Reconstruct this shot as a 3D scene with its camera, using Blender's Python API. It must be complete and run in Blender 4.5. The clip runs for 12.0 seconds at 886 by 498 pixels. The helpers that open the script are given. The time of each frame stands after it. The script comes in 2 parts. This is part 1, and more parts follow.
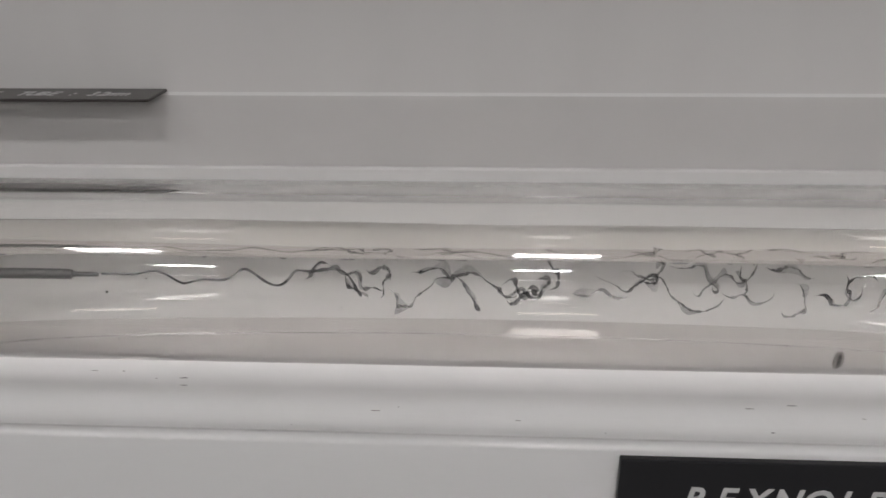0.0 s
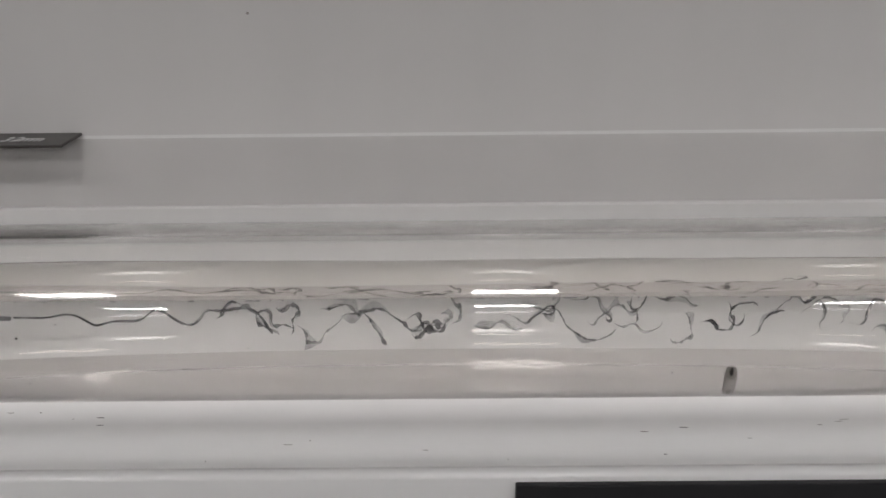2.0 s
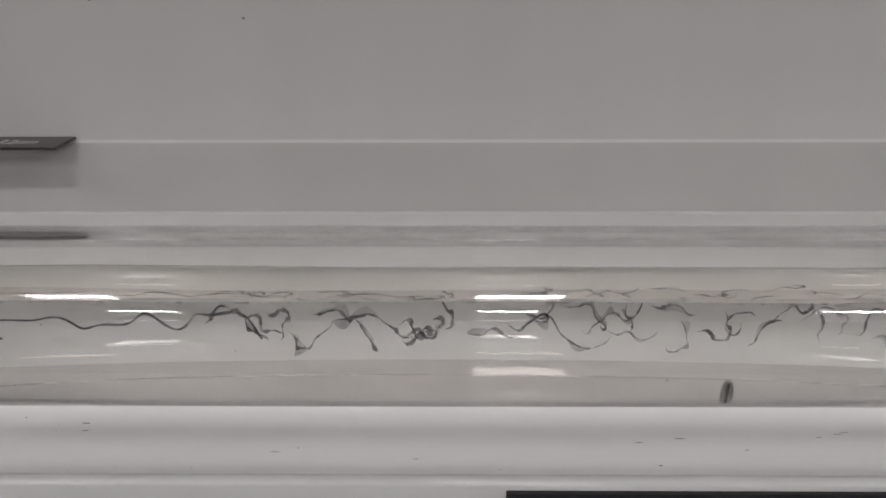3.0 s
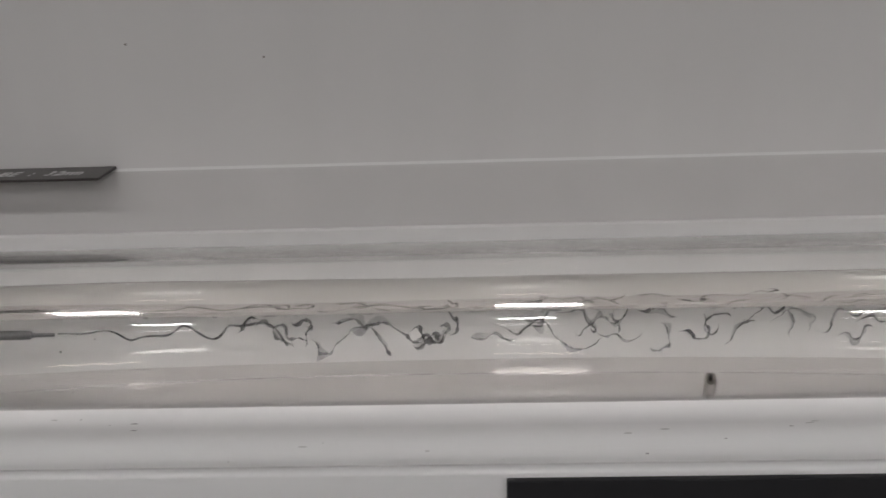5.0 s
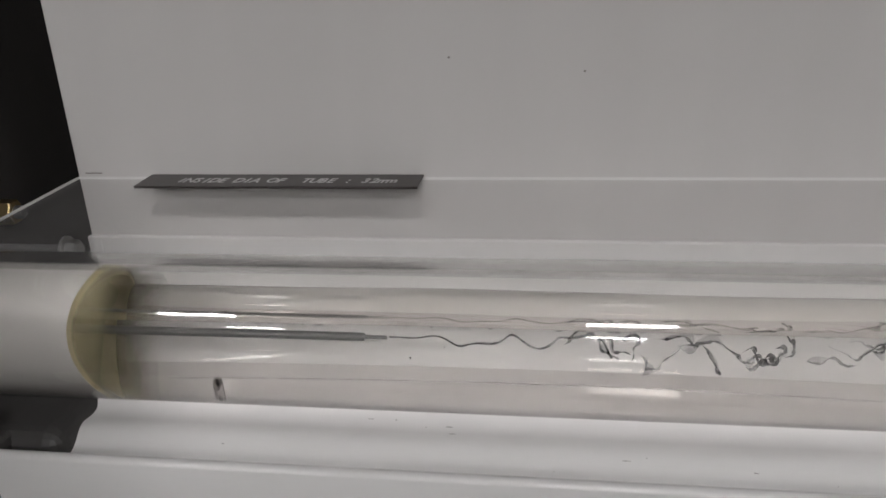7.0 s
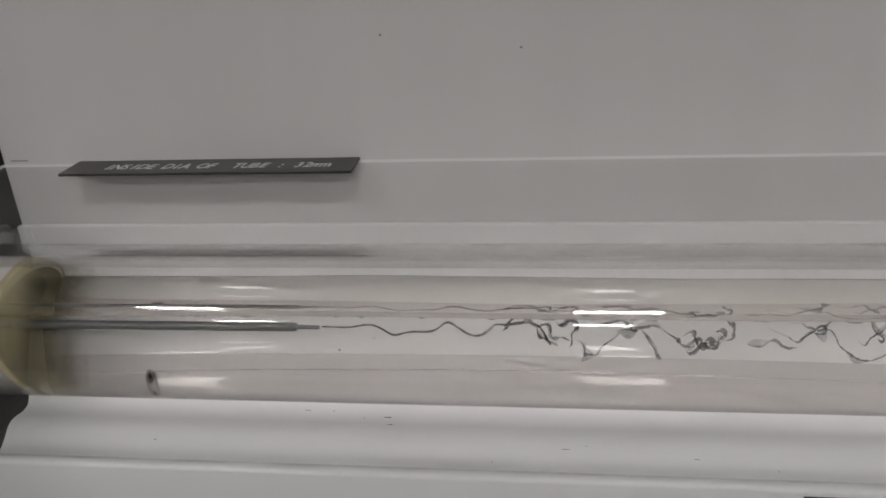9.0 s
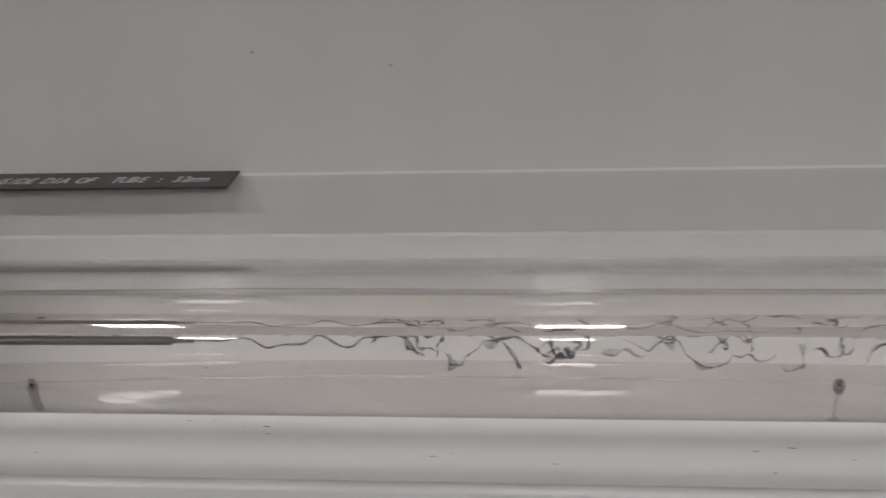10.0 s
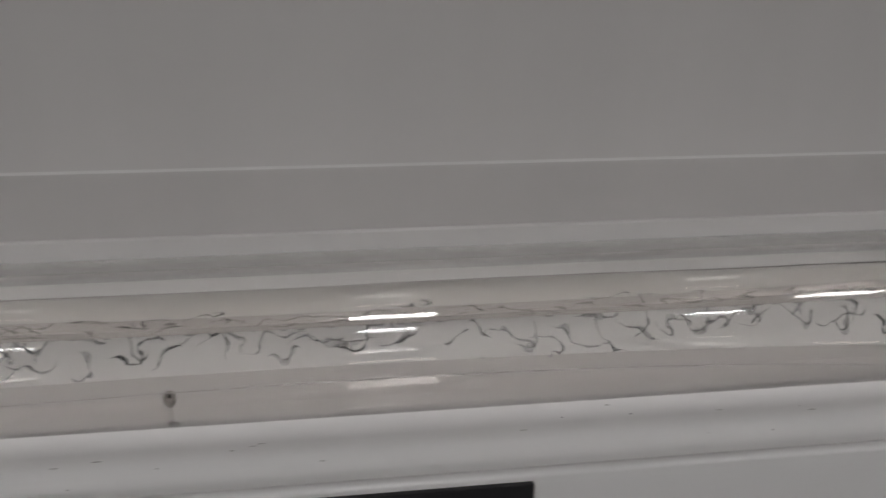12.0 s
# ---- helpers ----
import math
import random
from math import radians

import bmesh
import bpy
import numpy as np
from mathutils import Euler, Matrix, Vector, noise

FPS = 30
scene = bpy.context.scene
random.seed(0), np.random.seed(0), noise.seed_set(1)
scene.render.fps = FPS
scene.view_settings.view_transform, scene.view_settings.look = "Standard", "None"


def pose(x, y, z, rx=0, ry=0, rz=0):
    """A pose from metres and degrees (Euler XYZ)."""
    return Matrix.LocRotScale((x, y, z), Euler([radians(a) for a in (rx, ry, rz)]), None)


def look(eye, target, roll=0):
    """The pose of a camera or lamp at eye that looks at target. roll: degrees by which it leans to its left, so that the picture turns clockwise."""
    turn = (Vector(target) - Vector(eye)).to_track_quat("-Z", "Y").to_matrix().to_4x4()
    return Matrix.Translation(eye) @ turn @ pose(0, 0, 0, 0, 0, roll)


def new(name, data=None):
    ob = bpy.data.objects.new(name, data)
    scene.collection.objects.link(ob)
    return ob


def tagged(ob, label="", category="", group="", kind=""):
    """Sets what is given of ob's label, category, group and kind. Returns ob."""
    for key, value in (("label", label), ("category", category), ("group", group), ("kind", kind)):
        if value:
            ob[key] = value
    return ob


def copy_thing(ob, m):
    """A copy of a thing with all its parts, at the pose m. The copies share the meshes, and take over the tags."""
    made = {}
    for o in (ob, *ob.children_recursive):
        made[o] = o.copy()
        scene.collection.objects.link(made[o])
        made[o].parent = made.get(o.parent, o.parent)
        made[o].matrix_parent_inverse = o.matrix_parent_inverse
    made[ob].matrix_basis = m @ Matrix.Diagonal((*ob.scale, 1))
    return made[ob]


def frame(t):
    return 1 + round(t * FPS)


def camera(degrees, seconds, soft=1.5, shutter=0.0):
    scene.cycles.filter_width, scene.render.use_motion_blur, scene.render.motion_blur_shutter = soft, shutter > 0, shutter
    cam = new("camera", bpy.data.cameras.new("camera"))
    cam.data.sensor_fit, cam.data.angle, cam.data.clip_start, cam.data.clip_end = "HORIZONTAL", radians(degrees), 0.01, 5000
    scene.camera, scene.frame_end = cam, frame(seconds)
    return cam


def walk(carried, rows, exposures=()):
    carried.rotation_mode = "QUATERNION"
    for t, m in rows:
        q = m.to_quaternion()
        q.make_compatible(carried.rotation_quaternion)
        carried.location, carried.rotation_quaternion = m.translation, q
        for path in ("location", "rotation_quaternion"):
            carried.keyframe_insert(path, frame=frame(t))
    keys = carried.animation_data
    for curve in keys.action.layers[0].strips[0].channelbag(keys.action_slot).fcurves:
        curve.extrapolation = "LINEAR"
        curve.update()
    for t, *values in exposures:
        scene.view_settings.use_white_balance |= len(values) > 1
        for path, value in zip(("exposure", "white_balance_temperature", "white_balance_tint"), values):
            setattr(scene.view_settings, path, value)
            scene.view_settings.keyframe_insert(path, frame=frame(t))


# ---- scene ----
cam = camera(58.65, 12.0, 1.6, 0.3)
PATH = [
    (0.0, look((0.08434, -0.14740, 0.06954), (0.07376, 0.03578, -0.01005), -0.56)),
    (0.5, look((0.08260, -0.14841, 0.07192), (0.06876, 0.03414, -0.00860), -0.79)),
    (1.0, look((0.08524, -0.14921, 0.06842), (0.07542, 0.03140, -0.01693), -0.52)),
    (1.5, look((0.09158, -0.15185, 0.07335), (0.08700, 0.03226, -0.00463), -0.37)),
    (2.0, look((0.09624, -0.15117, 0.07711), (0.09532, 0.03336, -0.00002), -0.63)),
    (2.5, look((0.09530, -0.15011, 0.06571), (0.09303, 0.03832, -0.00129), -0.04)),
    (4.5, look((0.11613, -0.16266, 0.10594), (0.11414, 0.01636, 0.01679), -1.54)),
    (5.0, look((0.10209, -0.16646, 0.08385), (0.09538, 0.01960, 0.01078), -2.01)),
    (5.5, look((0.09653, -0.16822, 0.07622), (0.08640, 0.02027, 0.01013), -2.12)),
    (6.0, look((0.07194, -0.16940, 0.07476), (0.05021, 0.01808, 0.00857), -1.86)),
    (6.5, look((0.04497, -0.17082, 0.08112), (0.01544, 0.01459, 0.01218), -2.36)),
    (7.0, look((0.04479, -0.17001, 0.09244), (0.01742, 0.01329, 0.01724), -2.43)),
    (9.0, look((0.05693, -0.16129, 0.09250), (0.03236, 0.01950, 0.01057), -3.19)),
    (9.5, look((0.06425, -0.15943, 0.08915), (0.04424, 0.02300, 0.00965), -2.81)),
    (10.0, look((0.08018, -0.15954, 0.10354), (0.06424, 0.01874, 0.01429), -2.60)),
    (10.5, look((0.11212, -0.16362, 0.08476), (0.10642, 0.02154, 0.00936), -0.97)),
    (11.0, look((0.13289, -0.16185, 0.09789), (0.13401, 0.01952, 0.01362), -0.47)),
    (11.5, look((0.16806, -0.15971, 0.09761), (0.18263, 0.02055, 0.01221), 0.70)),
    (12.0, look((0.20085, -0.16124, 0.08964), (0.22689, 0.02080, 0.01101), 0.96)),
]
walk(cam, PATH, [(0.0, -0.12), (1.1, 0.00), (1.6, 0.00), (2.1, -0.24), (2.5, -0.30), (5.0, -0.31), (6.0, -0.26), (7.0, -0.14), (9.5, -0.34), (11.0, -0.40), (11.5, -0.58), (12.0, -0.72)])

# ---- world and lamps ----
world = bpy.data.worlds.new("room_air")
scene.world = world
world.use_nodes = True
world.node_tree.nodes["Background"].inputs[0].default_value = (0.9, 0.95, 1.0, 1)
world.node_tree.nodes["Background"].inputs[1].default_value = 0.05
LAMP_POWER = 95.0


# ---- materials ----
def mat_new(name):
    m = bpy.data.materials.new(name)
    m.use_nodes = True
    nt = m.node_tree
    return m, nt, nt.nodes["Principled BSDF"]


def surface(name, col, rough=0.5, metal=0.0, var=0.06, scale=40.0, fine=900.0, bump=0.05, dist=0.0003,
            stretch=(1, 1, 1), spec=0.5, dirt=None, dirt_scale=25.0, dirt_low=0.62):
    """Colour with two scales of variation, optional stains and a fine relief."""
    m, nt, b = mat_new(name)
    N, L = nt.nodes, nt.links
    geo = N.new("ShaderNodeNewGeometry")
    mp = N.new("ShaderNodeMapping")
    mp.inputs["Scale"].default_value = stretch
    L.new(geo.outputs["Position"], mp.inputs["Vector"])
    n1, n2 = N.new("ShaderNodeTexNoise"), N.new("ShaderNodeTexNoise")
    n1.inputs["Scale"].default_value, n1.inputs["Detail"].default_value = scale, 4
    n2.inputs["Scale"].default_value, n2.inputs["Detail"].default_value = fine, 3
    for n in (n1, n2):
        L.new(mp.outputs[0], n.inputs["Vector"])
    mix = N.new("ShaderNodeMix")
    mix.data_type = "RGBA"
    mix.inputs[6].default_value = (*[c * (1 - var) for c in col], 1)
    mix.inputs[7].default_value = (*[min(1, c * (1 + var)) for c in col], 1)
    add = N.new("ShaderNodeMath")
    add.operation = "MULTIPLY_ADD"
    add.inputs[1].default_value, add.inputs[2].default_value = 0.4, 0.0
    L.new(n2.outputs[0], add.inputs[0])
    add2 = N.new("ShaderNodeMath")
    add2.operation = "MULTIPLY_ADD"
    add2.inputs[1].default_value = 0.6
    L.new(n1.outputs[0], add2.inputs[0])
    L.new(add.outputs[0], add2.inputs[2])
    L.new(add2.outputs[0], mix.inputs[0])
    out = mix.outputs[2]
    if dirt:
        n3 = N.new("ShaderNodeTexNoise")
        n3.inputs["Scale"].default_value, n3.inputs["Detail"].default_value = dirt_scale, 6
        L.new(mp.outputs[0], n3.inputs["Vector"])
        ramp = N.new("ShaderNodeMapRange")
        ramp.inputs[1].default_value, ramp.inputs[2].default_value = dirt_low, dirt_low + 0.12
        ramp.inputs[4].default_value = 0.6
        L.new(n3.outputs[0], ramp.inputs[0])
        mx = N.new("ShaderNodeMix")
        mx.data_type = "RGBA"
        mx.inputs[7].default_value = (*dirt, 1)
        L.new(out, mx.inputs[6])
        L.new(ramp.outputs[0], mx.inputs[0])
        out = mx.outputs[2]
    L.new(out, b.inputs["Base Color"])
    rr = N.new("ShaderNodeMapRange")
    rr.inputs[3].default_value, rr.inputs[4].default_value = max(0.03, rough - 0.05), min(1, rough + 0.06)
    L.new(n1.outputs[0], rr.inputs[0])
    L.new(rr.outputs[0], b.inputs["Roughness"])
    b.inputs["Metallic"].default_value = metal
    b.inputs["Specular IOR Level"].default_value = spec
    if bump:
        bp = N.new("ShaderNodeBump")
        bp.inputs["Strength"].default_value, bp.inputs["Distance"].default_value = bump, dist
        L.new(n2.outputs[0], bp.inputs["Height"])
        L.new(bp.outputs[0], b.inputs["Normal"])
    return m


def glass(name, ior, col=(1, 1, 1), wave=0.0, rough=0.0):
    m, nt, b = mat_new(name)
    nt.nodes.remove(b)
    g = nt.nodes.new("ShaderNodeBsdfGlass")
    g.inputs["Color"].default_value = (*col, 1)
    g.inputs["IOR"].default_value, g.inputs["Roughness"].default_value = ior, rough
    nt.links.new(g.outputs[0], nt.nodes["Material Output"].inputs[0])
    if wave:
        geo = nt.nodes.new("ShaderNodeNewGeometry")
        mp = nt.nodes.new("ShaderNodeMapping")
        mp.inputs["Scale"].default_value = (0.25, 1, 1)
        n = nt.nodes.new("ShaderNodeTexNoise")
        n.inputs["Scale"].default_value, n.inputs["Detail"].default_value = 45, 2
        bp = nt.nodes.new("ShaderNodeBump")
        bp.inputs["Strength"].default_value, bp.inputs["Distance"].default_value = wave, 0.002
        nt.links.new(geo.outputs["Position"], mp.inputs["Vector"])
        nt.links.new(mp.outputs[0], n.inputs["Vector"])
        nt.links.new(n.outputs[0], bp.inputs["Height"])
        nt.links.new(bp.outputs[0], g.inputs["Normal"])
    return m


def thin_sheet(name, mirror, tint, haze):
    """A clear sheet too thin to bend the view: part of the light is mirrored, and a patchy pale haze imitates more
    reflection.
    """
    m, nt, b = mat_new(name)
    N, L = nt.nodes, nt.links
    N.remove(b)
    tr, gl, df = N.new("ShaderNodeBsdfTransparent"), N.new("ShaderNodeBsdfGlossy"), N.new("ShaderNodeBsdfDiffuse")
    tr.inputs["Color"].default_value = (*tint, 1)
    gl.inputs["Roughness"].default_value = 0.0
    df.inputs["Color"].default_value = (0.6, 0.59, 0.58, 1)
    geo, n = N.new("ShaderNodeNewGeometry"), N.new("ShaderNodeTexNoise")
    n.inputs["Scale"].default_value, n.inputs["Detail"].default_value = 90, 5
    L.new(geo.outputs["Position"], n.inputs["Vector"])
    r = N.new("ShaderNodeMapRange")
    r.inputs[3].default_value, r.inputs[4].default_value = haze * 0.4, haze * 1.6
    L.new(n.outputs[0], r.inputs[0])
    m1, m2 = N.new("ShaderNodeMixShader"), N.new("ShaderNodeMixShader")
    L.new(r.outputs[0], m1.inputs[0])
    L.new(tr.outputs[0], m1.inputs[1])
    L.new(df.outputs[0], m1.inputs[2])
    m2.inputs[0].default_value = mirror
    L.new(m1.outputs[0], m2.inputs[1])
    L.new(gl.outputs[0], m2.inputs[2])
    L.new(m2.outputs[0], N["Material Output"].inputs[0])
    return m


def veil(name, col, alpha):
    """A thin cloud of dye: part of the light goes straight through."""
    m, nt, b = mat_new(name)
    b.inputs["Base Color"].default_value = (*col, 1)
    b.inputs["Roughness"].default_value = 0.9
    b.inputs["Specular IOR Level"].default_value = 0.0
    n = nt.nodes.new("ShaderNodeTexNoise")
    n.inputs["Scale"].default_value, n.inputs["Detail"].default_value = 260, 3
    geo = nt.nodes.new("ShaderNodeNewGeometry")
    nt.links.new(geo.outputs["Position"], n.inputs["Vector"])
    r = nt.nodes.new("ShaderNodeMapRange")
    r.inputs[1].default_value, r.inputs[2].default_value = 0.3, 0.7
    r.inputs[3].default_value, r.inputs[4].default_value = alpha * 0.35, min(1, alpha * 1.4)
    nt.links.new(n.outputs[0], r.inputs[0])
    nt.links.new(r.outputs[0], b.inputs["Alpha"])
    return m


def sealant(name, col):
    """Translucent yellowed sealant, smeared thinner towards its free end."""
    m, nt, b = mat_new(name)
    b.inputs["Base Color"].default_value = (*col, 1)
    b.inputs["Roughness"].default_value = 0.6
    b.inputs["Specular IOR Level"].default_value = 0.1
    geo, sep = nt.nodes.new("ShaderNodeNewGeometry"), nt.nodes.new("ShaderNodeSeparateXYZ")
    n = nt.nodes.new("ShaderNodeTexNoise")
    n.inputs["Scale"].default_value, n.inputs["Detail"].default_value = 120, 3
    nt.links.new(geo.outputs["Position"], n.inputs["Vector"])
    nt.links.new(geo.outputs["Position"], sep.inputs[0])
    add = nt.nodes.new("ShaderNodeMath")
    add.operation = "MULTIPLY_ADD"
    add.inputs[1].default_value = 0.012
    nt.links.new(n.outputs[0], add.inputs[0])
    nt.links.new(sep.outputs[0], add.inputs[2])
    r = nt.nodes.new("ShaderNodeMapRange")
    r.interpolation_type = "SMOOTHSTEP"
    r.inputs[1].default_value, r.inputs[2].default_value = -0.072, -0.050
    r.inputs[3].default_value, r.inputs[4].default_value = 0.8, 0.0
    nt.links.new(add.outputs[0], r.inputs[0])
    nt.links.new(r.outputs[0], b.inputs["Alpha"])
    return m


def glow(name, col, power):
    m, nt, b = mat_new(name)
    b.inputs["Base Color"].default_value = (0.8, 0.8, 0.8, 1)
    b.inputs["Emission Color"].default_value = (*col, 1)
    b.inputs["Emission Strength"].default_value = power
    return m


# upright streaks in the colour imitate soft reflections of the room
M_BOARD = surface("satin_backboard", (0.56, 0.548, 0.54), 0.38, var=0.13, scale=9, fine=45, stretch=(1, 1, 0.12), bump=0.0, spec=0.3)
M_BOARD.node_tree.nodes["Principled BSDF"].inputs["Coat Weight"].default_value = 1.0
M_BOARD.node_tree.nodes["Principled BSDF"].inputs["Coat Roughness"].default_value = 0.045
M_EDGE = surface("frosted_acrylic_edge", (0.72, 0.72, 0.71), 0.5, var=0.05, scale=200, fine=2500)
M_CHANNEL = surface("white_pvc", (0.665, 0.66, 0.655), 0.3, var=0.03, scale=30, fine=1100, stretch=(0.15, 1, 1), bump=0.05,
                    dirt=(0.55, 0.52, 0.48), dirt_scale=120, dirt_low=0.68)
M_UPSTAND = surface("gloss_white_strip", (0.72, 0.715, 0.71), 0.3, var=0.03, scale=30, fine=1100, stretch=(0.15, 1, 1), bump=0.0)
M_UPSTAND.node_tree.nodes["Principled BSDF"].inputs["Coat Weight"].default_value = 1.0
M_UPSTAND.node_tree.nodes["Principled BSDF"].inputs["Coat Roughness"].default_value = 0.0
M_UPSTAND.node_tree.nodes["Principled BSDF"].inputs["Coat IOR"].default_value = 1.75
M_ACRYLIC = thin_sheet("clear_acrylic", 0.10, (0.97, 0.968, 0.966), 0.05)
M_TUBE_OUT = glass("tube_outer_face", 1.49, (0.985, 0.983, 0.979))
# tint alone darkens the band seen through the water's top face
M_WATER = glass("tinted_water_face", 1.33, (0.885, 0.872, 0.85))
M_TUBE_IN = glass("tube_water_face", 1.12, (0.982, 0.979, 0.975))
# greyer tint for the lower outer faces, darkening the band seen through them
M_TUBE_TINT = glass("tube_face_tinted", 1.49, (0.80, 0.779, 0.769))
M_LAMINATE = surface("black_laminate", (0.012, 0.012, 0.014), 0.38, var=0.3, scale=60, fine=1500, bump=0.04)
M_LAMINATE_B = surface("brown_black_laminate", (0.03, 0.025, 0.023), 0.36, var=0.3, scale=60, fine=1500, bump=0.04)
M_ENGRAVE = surface("engraved_white", (0.55, 0.55, 0.55), 0.6, var=0.12, scale=300, fine=3000)
M_NYLON = surface("white_nylon", (0.36, 0.35, 0.335), 0.42, var=0.04, scale=60, fine=900, dirt=(0.62, 0.56, 0.42), dirt_scale=45, dirt_low=0.6)
M_STEEL = surface("stainless_steel", (0.24, 0.24, 0.24), 0.38, 0.7, var=0.15, scale=200, fine=2500, stretch=(0.2, 1, 1))
M_SCREW = surface("dull_zinc_screw", (0.34, 0.33, 0.32), 0.42, 0.4, var=0.25, scale=500, fine=3000)
M_BRIGHT = surface("bright_zinc", (0.55, 0.55, 0.54), 0.3, 0.9, var=0.12, scale=300, fine=2500)
M_BRASS = surface("worn_brass", (0.5, 0.38, 0.2), 0.3, 1.0, var=0.2, scale=150, fine=2000)
M_BLACK = surface("black_flange_plastic", (0.05, 0.048, 0.047), 0.5, var=0.25, scale=80, fine=1500, bump=0.1)
M_DARK = surface("dark_painted_panel", (0.048, 0.044, 0.042), 0.6, var=0.25, scale=25, fine=600, bump=0.08)
M_WALLS = surface("room_plaster", (0.30, 0.29, 0.28), 0.85, var=0.05, scale=2, fine=60, bump=0.1, dist=0.002)
M_FLOOR = surface("room_floor_vinyl", (0.14, 0.135, 0.13), 0.5, var=0.12, scale=3, fine=80, bump=0.05, dist=0.001)
M_CEIL = surface("ceiling_board", (0.7, 0.7, 0.69), 0.9, var=0.04, scale=4, fine=150, bump=0.1, dist=0.002)
M_FRAME = surface("lamp_frame_white", (0.75, 0.75, 0.75), 0.4, var=0.03)
M_LAMP = glow("lamp_diffuser", (0.997, 0.970, 0.970), LAMP_POWER)
M_DYE = veil("dark_dye_thread", (0.035, 0.035, 0.042), 0.42)
M_WISP = veil("thin_dye_wisp", (0.025, 0.025, 0.03), 0.3)
M_BORE = surface("yellowed_nylon", (0.31, 0.275, 0.18), 0.6, var=0.12, scale=60, fine=900)
M_AMBER = sealant("yellowed_sealant", (0.27, 0.24, 0.145))
M_PALE = veil("pale_strip", (0.75, 0.74, 0.71), 0.4)
M_DUST = surface("grey_scuff", (0.22, 0.2, 0.19), 0.7, var=0.2)
M_BUBBLE = surface("bubble_film", (0.6, 0.6, 0.6), 0.1, 0.6, var=0.2, scale=400)
M_SPECK = surface("dark_speck", (0.03, 0.025, 0.02), 0.7, var=0.2)


# ---- mesh helpers, in millimetres ----
def put(name, bm, mat, parent=None, label="", smooth=False):
    me = bpy.data.meshes.new(name)
    bmesh.ops.recalc_face_normals(bm, faces=bm.faces)
    if smooth:
        for f in bm.faces:
            f.smooth = True
    bm.to_mesh(me)
    bm.free()
    for m in (mat if isinstance(mat, (list, tuple)) else [mat]):
        me.materials.append(m)
    if smooth:
        me.set_sharp_from_angle(angle=radians(40))
    ob = new(name, me)
    if parent:
        ob.parent = parent
    if label:
        ob["label"] = label
    return ob


def part(name, bm, material, parent, label="", smooth=False):
    return put(name, bm, material, parent, label, smooth)


def thing(name, x, y, z, label, category, group="", kind=""):
    ob = new(name)
    ob.empty_display_size = 0.01
    ob.location = (x / 1000, y / 1000, z / 1000)
    return tagged(ob, label, category, group, kind)


def box(x0, x1, y0, y1, z0, z1, bev=0.0, seg=2, bm=None):
    own = bmesh.new()
    bmesh.ops.create_cube(own, size=1)
    for v in own.verts:
        v.co = Vector(((x0 + x1) / 2 + v.co.x * (x1 - x0), (y0 + y1) / 2 + v.co.y * (y1 - y0), (z0 + z1) / 2 + v.co.z * (z1 - z0))) / 1000
    if bev:
        bmesh.ops.bevel(own, geom=own.edges[:], offset=bev / 1000, segments=seg, affect="EDGES", profile=0.5)
    if bm is None:
        return own
    merge(bm, own)
    return bm


def merge(bm, other):
    me = bpy.data.meshes.new("tmp")
    other.to_mesh(me)
    other.free()
    bm.from_mesh(me)
    bpy.data.meshes.remove(me)


def extrude_profile(pts, x0, x1, cuts=1):
    """A closed profile of (y, z) points swept along the tube's direction."""
    bm = bmesh.new()
    rings = []
    for i in range(cuts + 1):
        x = x0 + (x1 - x0) * i / cuts
        rings.append([bm.verts.new((x / 1000, y / 1000, z / 1000)) for y, z in pts])
    n = len(pts)
    for a, b in zip(rings, rings[1:]):
        for k in range(n):
            bm.faces.new((a[k], a[(k + 1) % n], b[(k + 1) % n], b[k]))
    bm.faces.new(rings[0])
    bm.faces.new(rings[-1][::-1])
    return bm


def lathe(profile, n=48, close=False):
    """A profile of (x, radius) points turned about the x axis."""
    bm = bmesh.new()
    rings = []
    for x, r in profile:
        if r < 1e-6:
            rings.append([bm.verts.new((x / 1000, 0, 0))])
        else:
            rings.append([bm.verts.new((x / 1000, r * math.cos(2 * math.pi * k / n) / 1000, r * math.sin(2 * math.pi * k / n) / 1000)) for k in range(n)])
    pairs = list(zip(rings, rings[1:])) + ([(rings[-1], rings[0])] if close else [])
    for a, b in pairs:
        for k in range(n):
            f = [a[k % len(a)], a[(k + 1) % len(a)], b[(k + 1) % len(b)], b[k % len(b)]]
            f = list(dict.fromkeys(f))
            if len(f) > 2:
                bm.faces.new(f)
    return bm


def strand(points, radii, sides=6, bm=None):
    """A thread of changing thickness through the points (mm)."""
    bm = bm or bmesh.new()
    pts = [Vector(p) / 1000 for p in points]
    prev, first = None, None
    for i, (p, r) in enumerate(zip(pts, radii)):
        d = (pts[min(i + 1, len(pts) - 1)] - pts[max(i - 1, 0)]).normalized()
        u = d.cross(Vector((0.1, 0.2, 1))).normalized()
        w = d.cross(u)
        ring = [bm.verts.new(p + (u * math.cos(2 * math.pi * k / sides) + w * math.sin(2 * math.pi * k / sides)) * r / 1000) for k in range(sides)]
        if prev:
            for k in range(sides):
                bm.faces.new((prev[k], prev[(k + 1) % sides], ring[(k + 1) % sides], ring[k]))
        else:
            bm.faces.new(ring[::-1])
        prev = ring
    bm.faces.new(prev)
    return bm


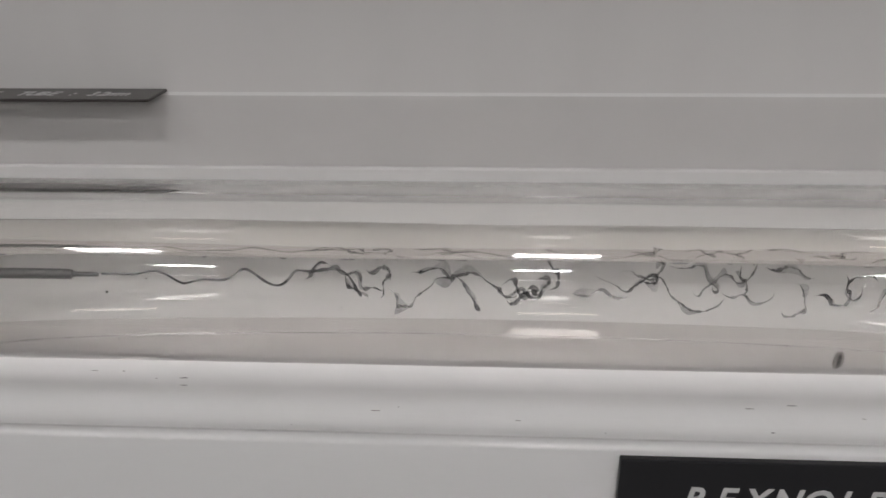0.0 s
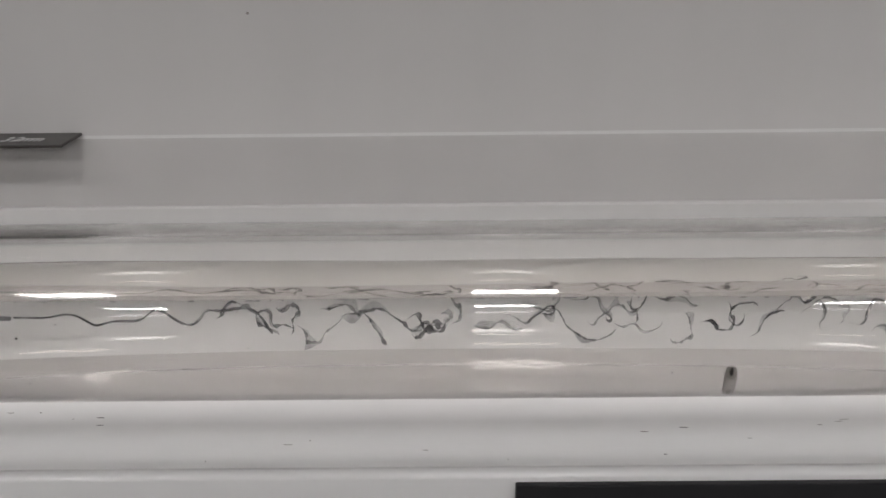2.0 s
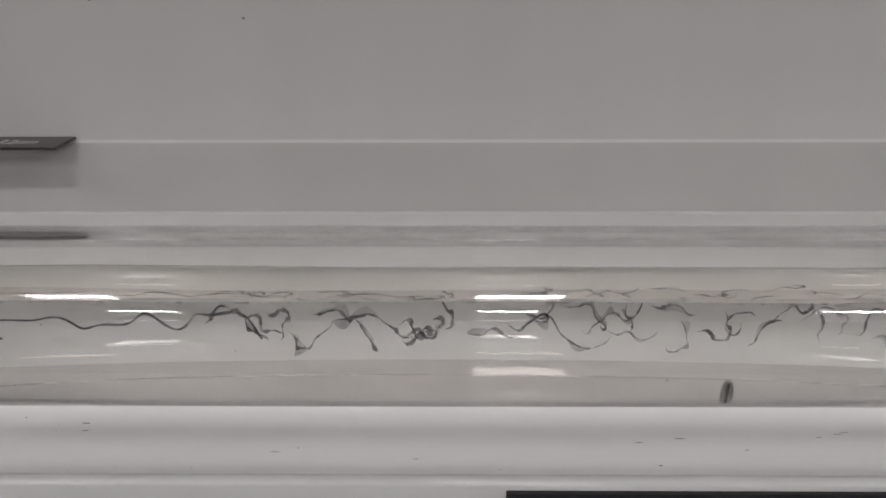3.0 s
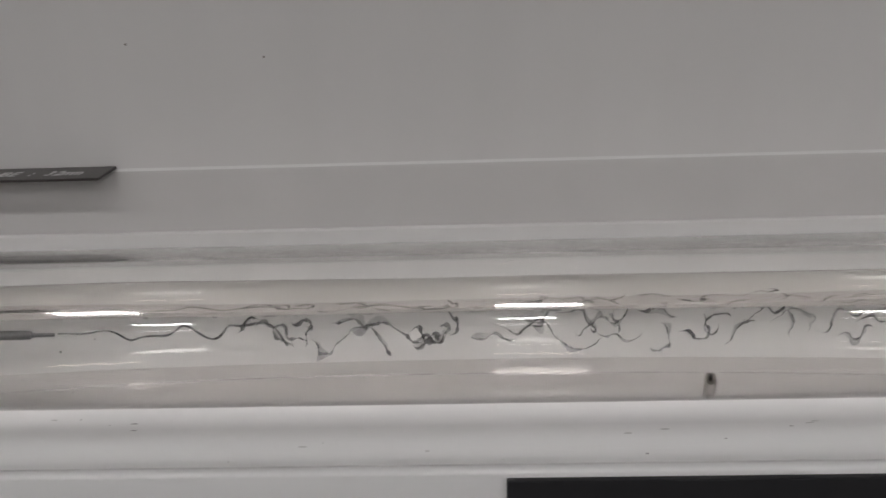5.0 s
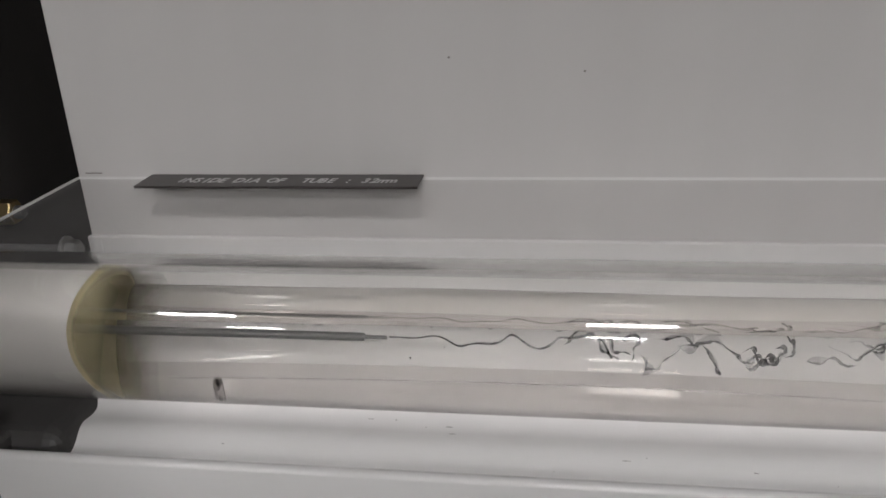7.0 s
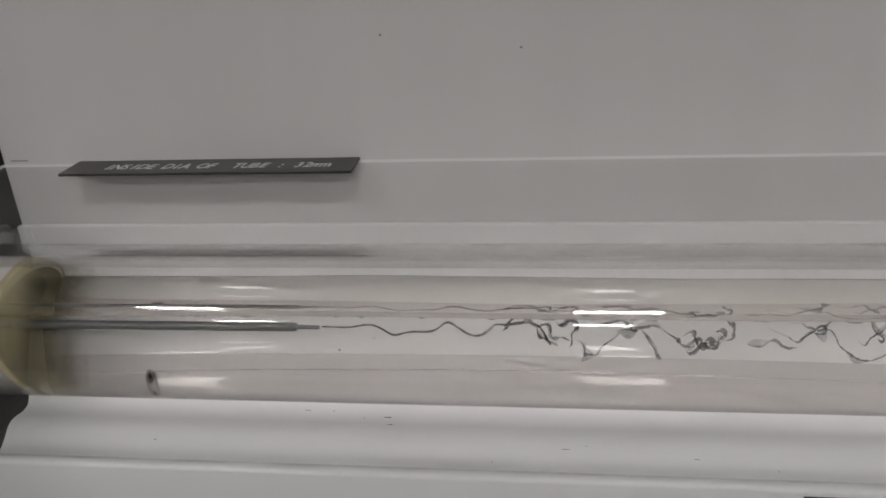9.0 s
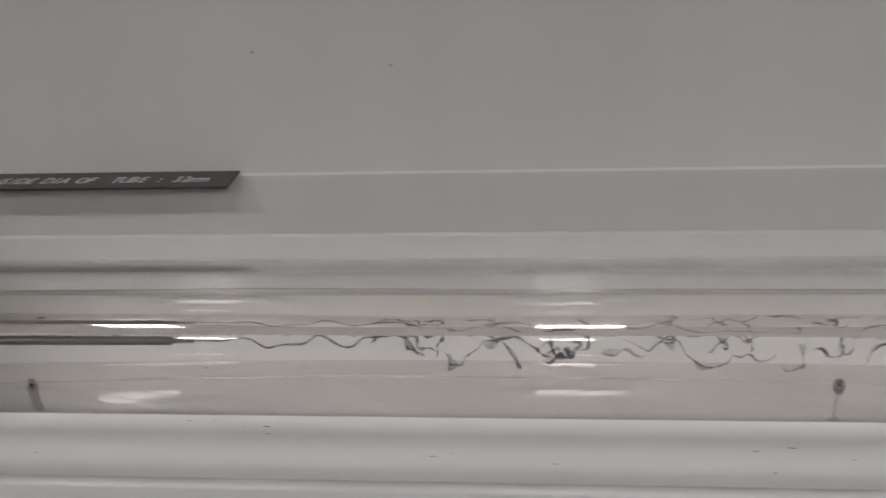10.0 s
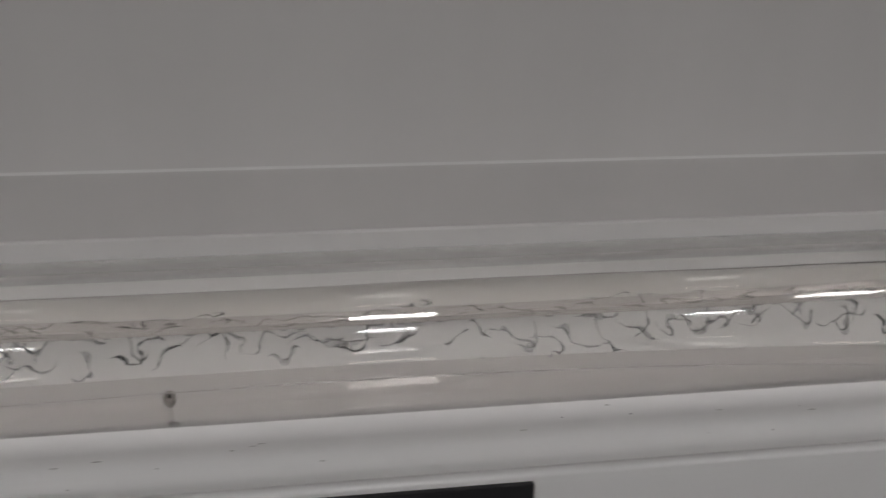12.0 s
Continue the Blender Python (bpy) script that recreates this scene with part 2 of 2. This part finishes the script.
def lettering(text, cap, pitch, shear, depth=0.15, narrow=1.0, bold=0.0):
    """Letters set one by one at an even pitch, as an engraver's template does; in the x-y plane, starting at 0."""
    bm = bmesh.new()
    for i, ch in enumerate(text):
        if ch == " ":
            continue
        cu = bpy.data.curves.new("letter", "FONT")
        cu.body, cu.size, cu.shear, cu.extrude = ch, cap / 0.69 / 1000, shear, depth / 1000
        cu.align_x, cu.offset = "CENTER", bold / 1000
        cu.resolution_u = 3
        ob = bpy.data.objects.new("letter", cu)
        me = bpy.data.meshes.new_from_object(ob)
        me.transform(Matrix.Translation(((i + 0.5) * pitch / 1000, 0, 0)) @ Matrix.Diagonal((narrow, 1, 1, 1)))
        bm.from_mesh(me)
        bpy.data.objects.remove(ob)
        bpy.data.meshes.remove(me)
        bpy.data.curves.remove(cu)
    return bm


# ---- the room that closes the place ----
def room():
    x0, x1, y0, y1, z0, z1 = -7000, 7500, -9500, 1500, -1000, 3250
    for name, b, m, lab, cat in (
        ("floor", (x0, x1, y0, y1, z0 - 100, z0), M_FLOOR, "grey-brown vinyl laboratory floor under the apparatus", "floor"),
        ("ceiling", (x0, x1, y0, y1, z1, z1 + 100), M_CEIL, "plain white laboratory ceiling above lamp panels", "ceiling"),
        ("wall_north", (x0, x1, y1, y1 + 100, z0, z1), M_WALLS, "plain pale laboratory wall behind the apparatus", "wall"),
        ("wall_south", (x0, x1, y0 - 100, y0, z0, z1), M_WALLS, "plain pale laboratory wall facing the apparatus", "wall"),
        ("wall_west", (x0 - 100, x0, y0, y1, z0, z1), M_WALLS, "plain pale laboratory end wall", "wall"),
        ("wall_east", (x1, x1 + 100, y0, y1, z0, z1), M_WALLS, "plain pale laboratory end wall", "wall"),
    ):
        tagged(put(name, box(*b), m), lab, cat, kind="structure")


room()


def lamp_panel():
    lamp = thing("ceiling_light", 0, 0, 0, "white ceiling light panel with bright diffuser", "ceiling light", "ceiling light panels")
    fr = bmesh.new()
    box(-272, 272, 200, 225, -30, 0, 4, bm=fr)
    box(-272, 272, -225, -200, -30, 0, 4, bm=fr)
    box(-272, -247, -200, 200, -30, 0, 4, bm=fr)
    box(247, 272, -200, 200, -30, 0, 4, bm=fr)
    part("frame", fr, M_FRAME, lamp)
    part("diffuser", box(-247, 247, -200, 200, -22, -8), M_LAMP, lamp, "glowing white diffuser")
    return lamp


first_lamp = lamp_panel()
first_lamp.location = (0.49, -2.95, 3.25)
for lx, ly in ((-2.08, -2.95), (3.25, -2.95), (0.575, -5.6), (-2.48, -5.6), (3.45, -5.6)):
    copy_thing(first_lamp, pose(lx, ly, 3.25))



# ---- the apparatus: backboard, channel, cover ----
BY, PZ, FY = 31.4, 30.75, -31.9
XL, XR = -90.0, 760.0
backboard = tagged(put("backboard", box(XL, XR, BY, BY + 5, -70, 420, 0.5), M_BOARD), "satin off-white upright backboard behind the glass tube", "panel", kind="structure")

part("scratch", box(-87.5, -82.5, BY - 0.15, BY + 0.1, 31.6, 31.9), M_DUST, backboard, "short dark scratch")
for sx, sz in ((18.0, 62.0), (52.0, 58.0), (148.0, 75.0)):
    part("scratch", box(sx, sx + 0.6, BY - 0.12, BY + 0.1, sz, sz + 0.5), M_DUST, backboard, "small dark mark")

# channel: back upstand, floor waved to imitate caustics, low front lip and face
channel = thing("channel", 0, 0, -70, "white plastic channel holding the glass tube, floor waved to imitate caustics", "channel")


def channel_part(name, pts, x0, x1, label="", mat=M_CHANNEL):
    pts = [(y, z + 70) for y, z in pts]
    return part(name, extrude_profile(pts, x0, x1), mat, channel, label, True)


up = [(BY - 0.1, 13.2 - 0.6), (BY - 0.5, 13.2), (BY - 1.4, 13.2), (BY - 1.8, 12.8), (BY - 1.8, -28.0), (BY - 0.1, -28.0)]
channel_part("upstand", up, XL + 4, XR, "glossy white rear upstand with square top edge", M_UPSTAND)
# glossy fillet sloping up from the floor to the upstand, behind the tube
fillet = [(BY - 2.0, -3.6), (14.0, -21.95), (14.0, -25.0), (BY - 2.0, -25.0)]
channel_part("fillet", fillet, -86.5, XR, "glossy white sloping fillet", M_UPSTAND)
# waves and forward slope stand in for bright bands cast by the tube
floor_pts, fz = [], -19.25
for i in range(81):
    y = (BY - 0.3) + (-26.0 - (BY - 0.3)) * i / 80
    if y < 1.0:
        fz -= (0.27 + 0.44 * math.cos(2 * math.pi * (y + 2) / 14.5)) * (BY + 25.7) / 80
    floor_pts.append((y, fz - max(0.0, y - 3.0) * 0.2))
channel_part("floor", floor_pts + [(-26.0, -29.5), (BY - 0.3, -29.5)], -86.5, XR)
lip = [(-26.0, -29.5), (-26.0, -25.4), (-26.5, -22.6), (-27.3, -20.6), (-28.4, -19.2), (-29.6, -18.4), (-30.6, -18.3), (-31.4, -18.7), (-31.9, -19.5),
       (FY, -58.0), (FY + 2, -58.0), (FY + 2, -29.5)]
channel_part("front_face", lip, -86.5, XR, "white front face with rounded lip")
part("end_cap", box(XL - 0.2, XL + 4, BY - 1.9, BY - 0.1, -70 + 47, 13.0 + 70, 0.3), M_CHANNEL, channel)

sheet = box(XL, XR, FY, BY - 0.15, PZ - 0.8, PZ)
sheet.normal_update()
for face in sheet.faces:
    face.material_index = 0 if abs(face.normal.z) > 0.5 or face.normal.y < -0.5 else 1
cover = tagged(put("cover_plate", sheet, [M_ACRYLIC, M_EDGE]), "clear acrylic cover plate above the glass tube", "plate")
cover.visible_shadow = False

# ---- glass tube with its water ----
TX0, TX1, RO, RI = -170.0, XR - 20, 19.0, 16.0


def wave(x, k):
    """Small standing ripples of the water along the tube, in mm."""
    near = 1.0 + 1.0 * math.exp(-max(0, x + 60) / 60)
    return near * (0.16 * math.sin(x / 17 + 2.1 * k) + 0.24 * math.sin(x / 41 + 1.3 + 0.8 * k) + 0.05 * math.sin(x / 8.3 + k))


LEVEL_FRONT, LEVEL_REAR, RISE_FRONT, DIP_REAR, REACH = 8.0, 7.0, 0.9, 1.5, 2.0
# degrees between which the outer faces take the greyer tint
TINT_FROM, TINT_TO = 232.0, 316.0


def water_height(y, y_front, y_rear):
    """Free surface across the tube: it climbs the front wall and dips at the greasy rear wall."""
    k = (y - y_front) / (y_rear - y_front)
    return (LEVEL_FRONT + (LEVEL_REAR - LEVEL_FRONT) * k + RISE_FRONT * math.exp((y_front - y) / REACH)
            - DIP_REAR * math.exp((y - y_rear) / REACH))


def glass_tube():
    """The tube is not quite full: the water's free surface lies between a front and a rear contact line."""
    tube = thing("glass_tube", 0, 0, 0, "clear round tube nearly full of water over white channel", "tube")
    n_air, n_wet, n_out, cuts, across = 40, 120, 240, 130, 40
    bm, sf = bmesh.new(), bmesh.new()
    prev, prev_s = None, None
    for i in range(cuts + 1):
        x = TX0 + (TX1 - TX0) * i / cuts
        rear = radians(20.1) + wave(x, 0) / 15
        front = radians(146.2) + wave(x, 2) * 0.35 / 13
        angles = [rear + (front - rear) * k / n_air for k in range(n_air)]
        angles += [front + (2 * math.pi + rear - front) * k / n_wet for k in range(n_wet)]
        outer = [2 * math.pi * k / n_out for k in range(n_out)]
        ring = [[bm.verts.new((x / 1000, r * math.cos(a) / 1000, r * math.sin(a) / 1000)) for a in w] for r, w in ((RO, outer), (RI, angles))]
        pa, pb = Vector((RI * math.cos(rear), RI * math.sin(rear))), Vector((RI * math.cos(front), RI * math.sin(front)))
        ends = [pa.y - water_height(pa.x, pb.x, pa.x), pb.y - water_height(pb.x, pb.x, pa.x)]
        row = []
        for k in range(across + 1):
            u = 0.5 - 0.5 * math.cos(math.pi * k / across)
            y = pa.x + (pb.x - pa.x) * u
            z = water_height(y, pb.x, pa.x) + ends[0] * (1 - u) + ends[1] * u + math.sin(math.pi * u) * 0.35 * wave(x, u * 4)
            row.append(sf.verts.new((x / 1000, y / 1000, z / 1000)))
        if prev:
            for s, w in ((0, outer), (1, angles)):
                n = len(w)
                for k in range(n):
                    q = (prev[s][k], ring[s][k], ring[s][(k + 1) % n], prev[s][(k + 1) % n])
                    f = bm.faces.new(q if s == 0 else q[::-1])
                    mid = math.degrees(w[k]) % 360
                    f.material_index = (2 if TINT_FROM < mid < TINT_TO else 0) if s == 0 else (0 if k < n_air else 1)
            for k in range(across):
                sf.faces.new((prev_s[k], row[k], row[k + 1], prev_s[k + 1]))
        prev, prev_s = ring, row
    wall = part("tube_wall", bm, [M_TUBE_OUT, M_TUBE_IN, M_TUBE_TINT], tube, "clear tube wall", True)
    # every normal straight out of the glass, so that mirrored lamps stay straight
    normals = []
    for v in wall.data.vertices:
        r = math.hypot(v.co.y, v.co.z)
        k = (1 if r * 1000 > (RO + RI) / 2 else -1) / r
        normals.append((0.0, v.co.y * k, v.co.z * k))
    for poly in wall.data.polygons:
        c, outside = poly.center, math.hypot(poly.center.y, poly.center.z) * 1000 > (RO + RI) / 2
        if (poly.normal.y * c.y + poly.normal.z * c.z > 0) != outside:
            poly.flip()
    wall.data.normals_split_custom_set_from_vertices(normals)
    wall.visible_shadow = False
    sf.normal_update()
    if sf.faces[:][0].normal.z < 0:
        bmesh.ops.reverse_faces(sf, faces=sf.faces[:])
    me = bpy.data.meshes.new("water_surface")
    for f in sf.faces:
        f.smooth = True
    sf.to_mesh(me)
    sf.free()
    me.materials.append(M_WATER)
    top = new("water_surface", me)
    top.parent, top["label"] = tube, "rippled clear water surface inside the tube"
    # thin pale strip added along the lower rear inner wall
    ln = bmesh.new()
    prev = None
    for i in range(200):
        x = -55 + 700 * i / 199
        a = radians(-55 + 0.2 * math.sin(x / 31))
        w = radians(0.3 + 0.08 * math.sin(x / 29.0))
        pair = [ln.verts.new((x / 1000, (RI - 0.05) * math.cos(b) / 1000, (RI - 0.05) * math.sin(b) / 1000)) for b in (a - w, a + w)]
        if prev:
            ln.faces.new((prev[0], prev[1], pair[1], pair[0]))
        prev = pair
    part("pale_line", ln, M_PALE, tube, "thin pale line along the lower rear tube wall")
    # inlet bush, its open end cut to a saddle
    bm = bmesh.new()
    n = 64
    prof = ((0.0, TX0 + 2), (15.9, TX0 + 2), (15.9, None), (13.2, None), (12.6, -104), (0.0, -104))
    prev = None
    for r, x in prof:
        ring = []
        for k in range(n):
            a = 2 * math.pi * k / n
            xx = x if x is not None else -70.5 + 4.5 * math.sin(a - radians(156)) ** 2 + (16 - r) * 0.3
            ring.append(bm.verts.new((xx / 1000, max(r, 0.05) * math.cos(a) / 1000, max(r, 0.05) * math.sin(a) / 1000)))
        if prev:
            for k in range(n):
                f = bm.faces.new((prev[k], prev[(k + 1) % n], ring[(k + 1) % n], ring[k]))
                f.material_index = 1 if r < 15.0 else 0
        prev = ring
    part("bush", bm, [M_NYLON, M_BORE], tube, "white nylon inlet bush", True)
    part("seal", lathe([(-100.0, 12.45), (-76.0, 13.1), (-66.0, 14.9), (-58.0, 15.8), (-58.0, 15.6), (-66.0, 14.3), (-76, 12.6), (-100.0, 12.2)], 64, close=True), M_AMBER, tube, "yellowed sealant ring", True)
    rng = random.Random(5)
    # small air bubbles caught along the front contact line
    bb = bmesh.new()
    x = -55.0
    while x < 360:
        x += rng.choice((1.2, 2.5, 4, 7, 12)) * rng.uniform(0.6, 1.6)
        a = radians(146.6) + wave(x, 2) * 0.35 / 13
        o = bmesh.new()
        bmesh.ops.create_icosphere(o, subdivisions=1, radius=0.00017 * rng.uniform(0.5, 1.2))
        ln = rng.choice((1, 1.5, 4, 9))
        for v in o.verts:
            v.co = Vector((v.co.x * ln, v.co.y, v.co.z)) + Vector((x, 15.7 * math.cos(a), 15.7 * math.sin(a))) / 1000
        merge(bb, o)
    tagged(part("bubbles", bb, M_BUBBLE, tube, "tiny air bubbles along the water line", True), kind="stuff")
    for x, a, r in ((13.8, 168, 0.28), (21.4, 160, 0.2), (13.9, 200, 0.16), (58, 175, 0.15), (140, 195, 0.18), (230, 172, 0.2), (285, 188, 0.16)):
        b = bmesh.new()
        bmesh.ops.create_icosphere(b, subdivisions=1, radius=r / 1000)
        for v in b.verts:
            v.co = v.co * rng.uniform(0.8, 1.2) + Vector((x / 1000, math.cos(radians(a)) * 0.0191, math.sin(radians(a)) * 0.0191))
        part("speck", b, M_SPECK, tube, "dark speck of dirt")
    return tube


glass_tube()

# support collars at the inlet
collar = box(-149, -88, -36, 31, -58, -20, 2)
# front box raised to cast shade on the inlet floor
box(-149, -90, -37, -24, -40, -5, 2, bm=collar)
# low black box stands in for the soft shade under the bush
box(-149, -75, -23, 22, -40, -19.6, 5, 4, bm=collar)
flange = tagged(put("end_block", collar, M_BLACK),
                "black plastic end block below the tube inlet, extended for shade", "block")

# ---- dye needle and dye ----
needle = thing("dye_needle", 0, 0, -1.0, "grey steel dye needle inside the water-filled tube", "needle")
part("shaft", lathe([(-140, 0), (-140, 0.8), (-0.8, 0.8), (0, 0.7), (0, 0.0)], 20), M_STEEL, needle, "", True)
part("nozzle", lathe([(-0.2, 0), (-0.2, 0.4), (5.4, 0.34), (5.6, 0.0)], 16), M_STEEL, needle, "thin nozzle", True)


def dye():
    rng = random.Random(11)
    d = thing("dye_streak", 6, 0, -1.0, "dark dye thread breaking into curls in water", "dye")
    pts, rad = [], []
    x, t = 6.0, 0.0
    ph = [rng.uniform(0, 6.3) for _ in range(6)]
    while x < 60:
        g = min(1.0, max(0.0, (x - 11) / 34.0))
        sway = 1.9 * math.sin(x / 2.9 + ph[0]) + 1.3 * math.sin(x / 1.55 + ph[1]) + 1.4 * math.sin(x / 5.6 + ph[2])
        y = g * (1.6 * math.sin(x / 3.4 + ph[3]) + 1.0 * math.sin(x / 1.7 + ph[4]))
        drift = -0.35 * max(0, (x - 20) / 40)
        pts.append((x - 6 + g * 0.9 * math.sin(x / 1.9 + ph[5]), y, g * sway * 0.9 + drift + 0.12 * math.sin(x / 4)))
        rad.append(0.13 + 0.12 * g * abs(math.sin(x / 2.3 + 1)) + 0.05 * rng.random())
        x += 0.45
    part("thread", strand(pts, rad), M_DYE, d, "continuous dark thread", True)
    # filaments torn from the thread, thick where they fold back and thin between
    for i in range(64):
        x0 = 48 + 312 * (i / 64) ** 1.05
        spread = min(3.4, 1.5 + (x0 - 48) * 0.02)
        fade = max(0.12, 1.0 - (x0 - 50) / 230)
        px, py, pz = x0, rng.uniform(-spread, spread), max(-3.6, min(3.6, rng.gauss(-0.4, spread * 0.6)))
        a, bend = rng.uniform(-1.5, 1.5), 0.0
        n = rng.randint(14, 44)
        ph, fr, w = rng.uniform(0, 6.3), rng.uniform(0.12, 0.3), rng.uniform(0.12, 0.25) * (0.75 + 0.4 * fade)
        p, r = [], []
        for k in range(n):
            p.append((px - 6, py, pz))
            s = k / (n - 1)
            fold = min(1.0, abs(bend) * 1.6)
            r.append(max(0.035, w * (0.2 + 1.7 * fold + 0.6 * max(0, math.sin(ph + fr * k)) ** 2) * min(1, 6 * s, 6 * (1 - s) + 0.15)))
            bend = 0.7 * bend + rng.gauss(0, 0.23)
            a += bend - 0.09 * a - 0.06 * (pz + 0.4) * (1 if math.cos(a) > 0 else -1)
            px, pz, py = px + 0.4 * math.cos(a) + 0.12, pz + 0.36 * math.sin(a), py + rng.gauss(0, 0.14)
            pz = max(-4.4, min(4.4, pz))
        dense = rng.random() < fade * 0.8
        part("filament", strand(p, r), M_DYE if dense else M_WISP, d, "", True)
        for _ in range(2):
            # a faint torn sheet beside a stretch of the filament
            k0 = rng.randrange(0, n - 10)
            q = p[k0:k0 + rng.randint(8, min(22, n - k0 - 1) if n - k0 - 1 > 8 else 8)]
            m = len(q)
            if m < 5:
                continue
            sh = bmesh.new()
            off = Vector((rng.uniform(-1.0, 1.0), rng.uniform(-0.8, 0.8), rng.uniform(-1.5, 1.5)))
            top = [sh.verts.new(Vector(v) / 1000) for v in q]
            low = [sh.verts.new((Vector(v) + off * math.sin(math.pi * k / (m - 1))) / 1000 + Vector((0, 0.00002, 0))) for k, v in enumerate(q)]
            for k in range(m - 1):
                sh.faces.new((top[k], top[k + 1], low[k + 1], low[k]))
            part("veil", sh, M_VEIL, d, "faint grey veil of dye", True)


M_VEIL = veil("faint_dye_veil", (0.05, 0.05, 0.055), 0.3)
dye()

# ---- screws in the channel behind the tube ----
def screw():
    s = thing("screw", 0, 0, 0, "small dull support screw under the glass tube", "screw", "channel screws")
    tilt = Matrix.Rotation(radians(-50), 4, "X") @ Matrix.Rotation(-math.pi / 2, 4, "Z")
    for name, prof, mat, lab in (("shank", [(-4.6, 0), (-4.6, 0.2), (0.0, 0.2), (0.0, 0.0)], M_CHANNEL, "white plastic shank"),
                                 ("head", [(0.0, 0.0), (0.0, 1.4), (0.35, 1.45), (0.6, 1.15), (0.45, 0.85), (0.45, 0.0)], M_SCREW, ""),
                                 ("socket", [(0.3, 0.0), (0.3, 0.42), (0.75, 0.38), (0.8, 0.0)], M_SPECK, "dark centre")):
        bm = lathe(prof, 28)
        bm.transform(tilt @ Matrix.Diagonal((1, 1, 0.55, 1)))
        part(name, bm, mat, s, lab, True)
    return s


sc = screw()
SCREWS = (-43.0, 160.0, 363.0)
sc.matrix_basis = pose(SCREWS[0] / 1000, 0.01292, -0.0154)
for sx in SCREWS[1:]:
    copy_thing(sc, pose(sx / 1000, 0.01292, -0.0154))

# ---- dirt specks on the channel ----
def floor_z(y):
    for (ya, za), (yb, zb) in zip(floor_pts, floor_pts[1:]):
        if yb <= y <= ya:
            return za + (zb - za) * (y - ya) / (yb - ya)
    return floor_pts[-1][1]


rng = random.Random(21)
for i in range(34):
    sx, sy = rng.uniform(-40, 330), rng.uniform(-22, -3)
    b = bmesh.new()
    bmesh.ops.create_icosphere(b, subdivisions=1, radius=0.00016)
    ln = rng.uniform(0.7, 4.5) if i % 3 else rng.uniform(4, 8)
    for v in b.verts:
        v.co = Vector((v.co.x * ln, v.co.y * rng.uniform(0.6, 1.3), v.co.z * 0.4)) + Vector((sx, sy, floor_z(sy) + 70.0)) / 1000
    part("speck", b, M_SPECK if i % 4 == 0 else M_DUST, channel, "dark speck of dirt")

# ---- engraved labels ----
plate = thing("size_label", -28.4, 25.6, PZ + 0.1, "dark engraved label strip with white letters on the cover", "label")
part("strip", box(-38.8, 38.8, -5.5, 5.5, 0, 0.7, 0.15), M_LAMINATE_B, plate)
txt = lettering("INSIDE DIA OF  TUBE : 32mm", 3.7, 2.34, 0.25, 0.05, 0.74, 0.07)
txt.transform(Matrix.Translation((-28.6 / 1000, -2.1 / 1000, 0.72 / 1000)))
part("lettering", txt, M_ENGRAVE, plate, "thin white engraved letters")

sign = thing("name_sign", 174.0, FY - 0.1, -29.0, "black engraved name plate with white letters on channel front", "sign")
part("board", box(-65.3, 65.3, -1.5, 0, -9.1, 9.1, 0.25), M_LAMINATE, sign)
txt = lettering("REYNOLDS APPARATUS", 5.0, 5.33, 0.2, 0.1, 0.9, 0.15)
txt.transform(Matrix.Translation((0, 0, 1.52 / 1000)) @ Matrix.Translation((-54.4 / 1000, -1.5 / 1000, 0)))
txt.transform(Matrix.Rotation(math.pi / 2, 4, "X"))
part("lettering", txt, M_ENGRAVE, sign, "white engraved letters")

# ---- dark equipment at the inlet end ----
# tank added mostly out of view, sized to keep lamps off the inlet floor
tank = thing("shade_tank", -330, -20, -1000, "dark painted tank added to shade the tube inlet, mostly unseen", "tank")
part("body", box(-180, 180, -190, 190, 0, 1110, 6), M_DARK, tank)
part("rim", box(-186, 186, -196, 196, 1110, 1125, 4), M_BLACK, tank, "black rim")
tagged(put("bench", box(-149, 780, -34, 60, -1000, -58.2, 2), M_WALLS), "plain grey plinth carrying the apparatus channel", "bench", kind="structure")
tagged(put("tank_panel", box(-900, -60, 172, 184, -1000, 700, 2), M_DARK), "dark painted tank panel standing behind the tube inlet", "panel")
fitting = thing("pipe_fitting", -146, 69.5, 6, "small worn brass pipe fitting on the dark tank", "fitting")
nut = lathe([(-4, 0), (-4, 4.2), (-3.4, 4.6), (3.4, 4.6), (4, 4.2), (4, 0)], 6)
part("nut", nut, M_BRASS, fitting)
part("stem", lathe([(-12, 0), (-12, 2.4), (6, 2.4), (7, 1.8), (7, 0)], 24), M_STEEL, fitting, "", True)
bolt = thing("bolt", -116, 59, -3.5, "small bright steel bolt in the dark tank side", "bolt")
part("head", lathe([(-2, 0), (-2, 3.0), (-1.5, 3.4), (1.6, 3.4), (2.4, 2.6), (2.4, 0)], 6), M_BRIGHT, bolt)
part("shank", lathe([(-40, 0), (-40, 1.6), (-2, 1.6), (-2, 0)], 20), M_STEEL, bolt, "", True)
part("washer", lathe([(-3.0, 1.7), (-3.0, 4.6), (-2.1, 4.6), (-2.1, 1.7)], 32, close=True), M_BRIGHT, bolt, "flat steel washer", True)
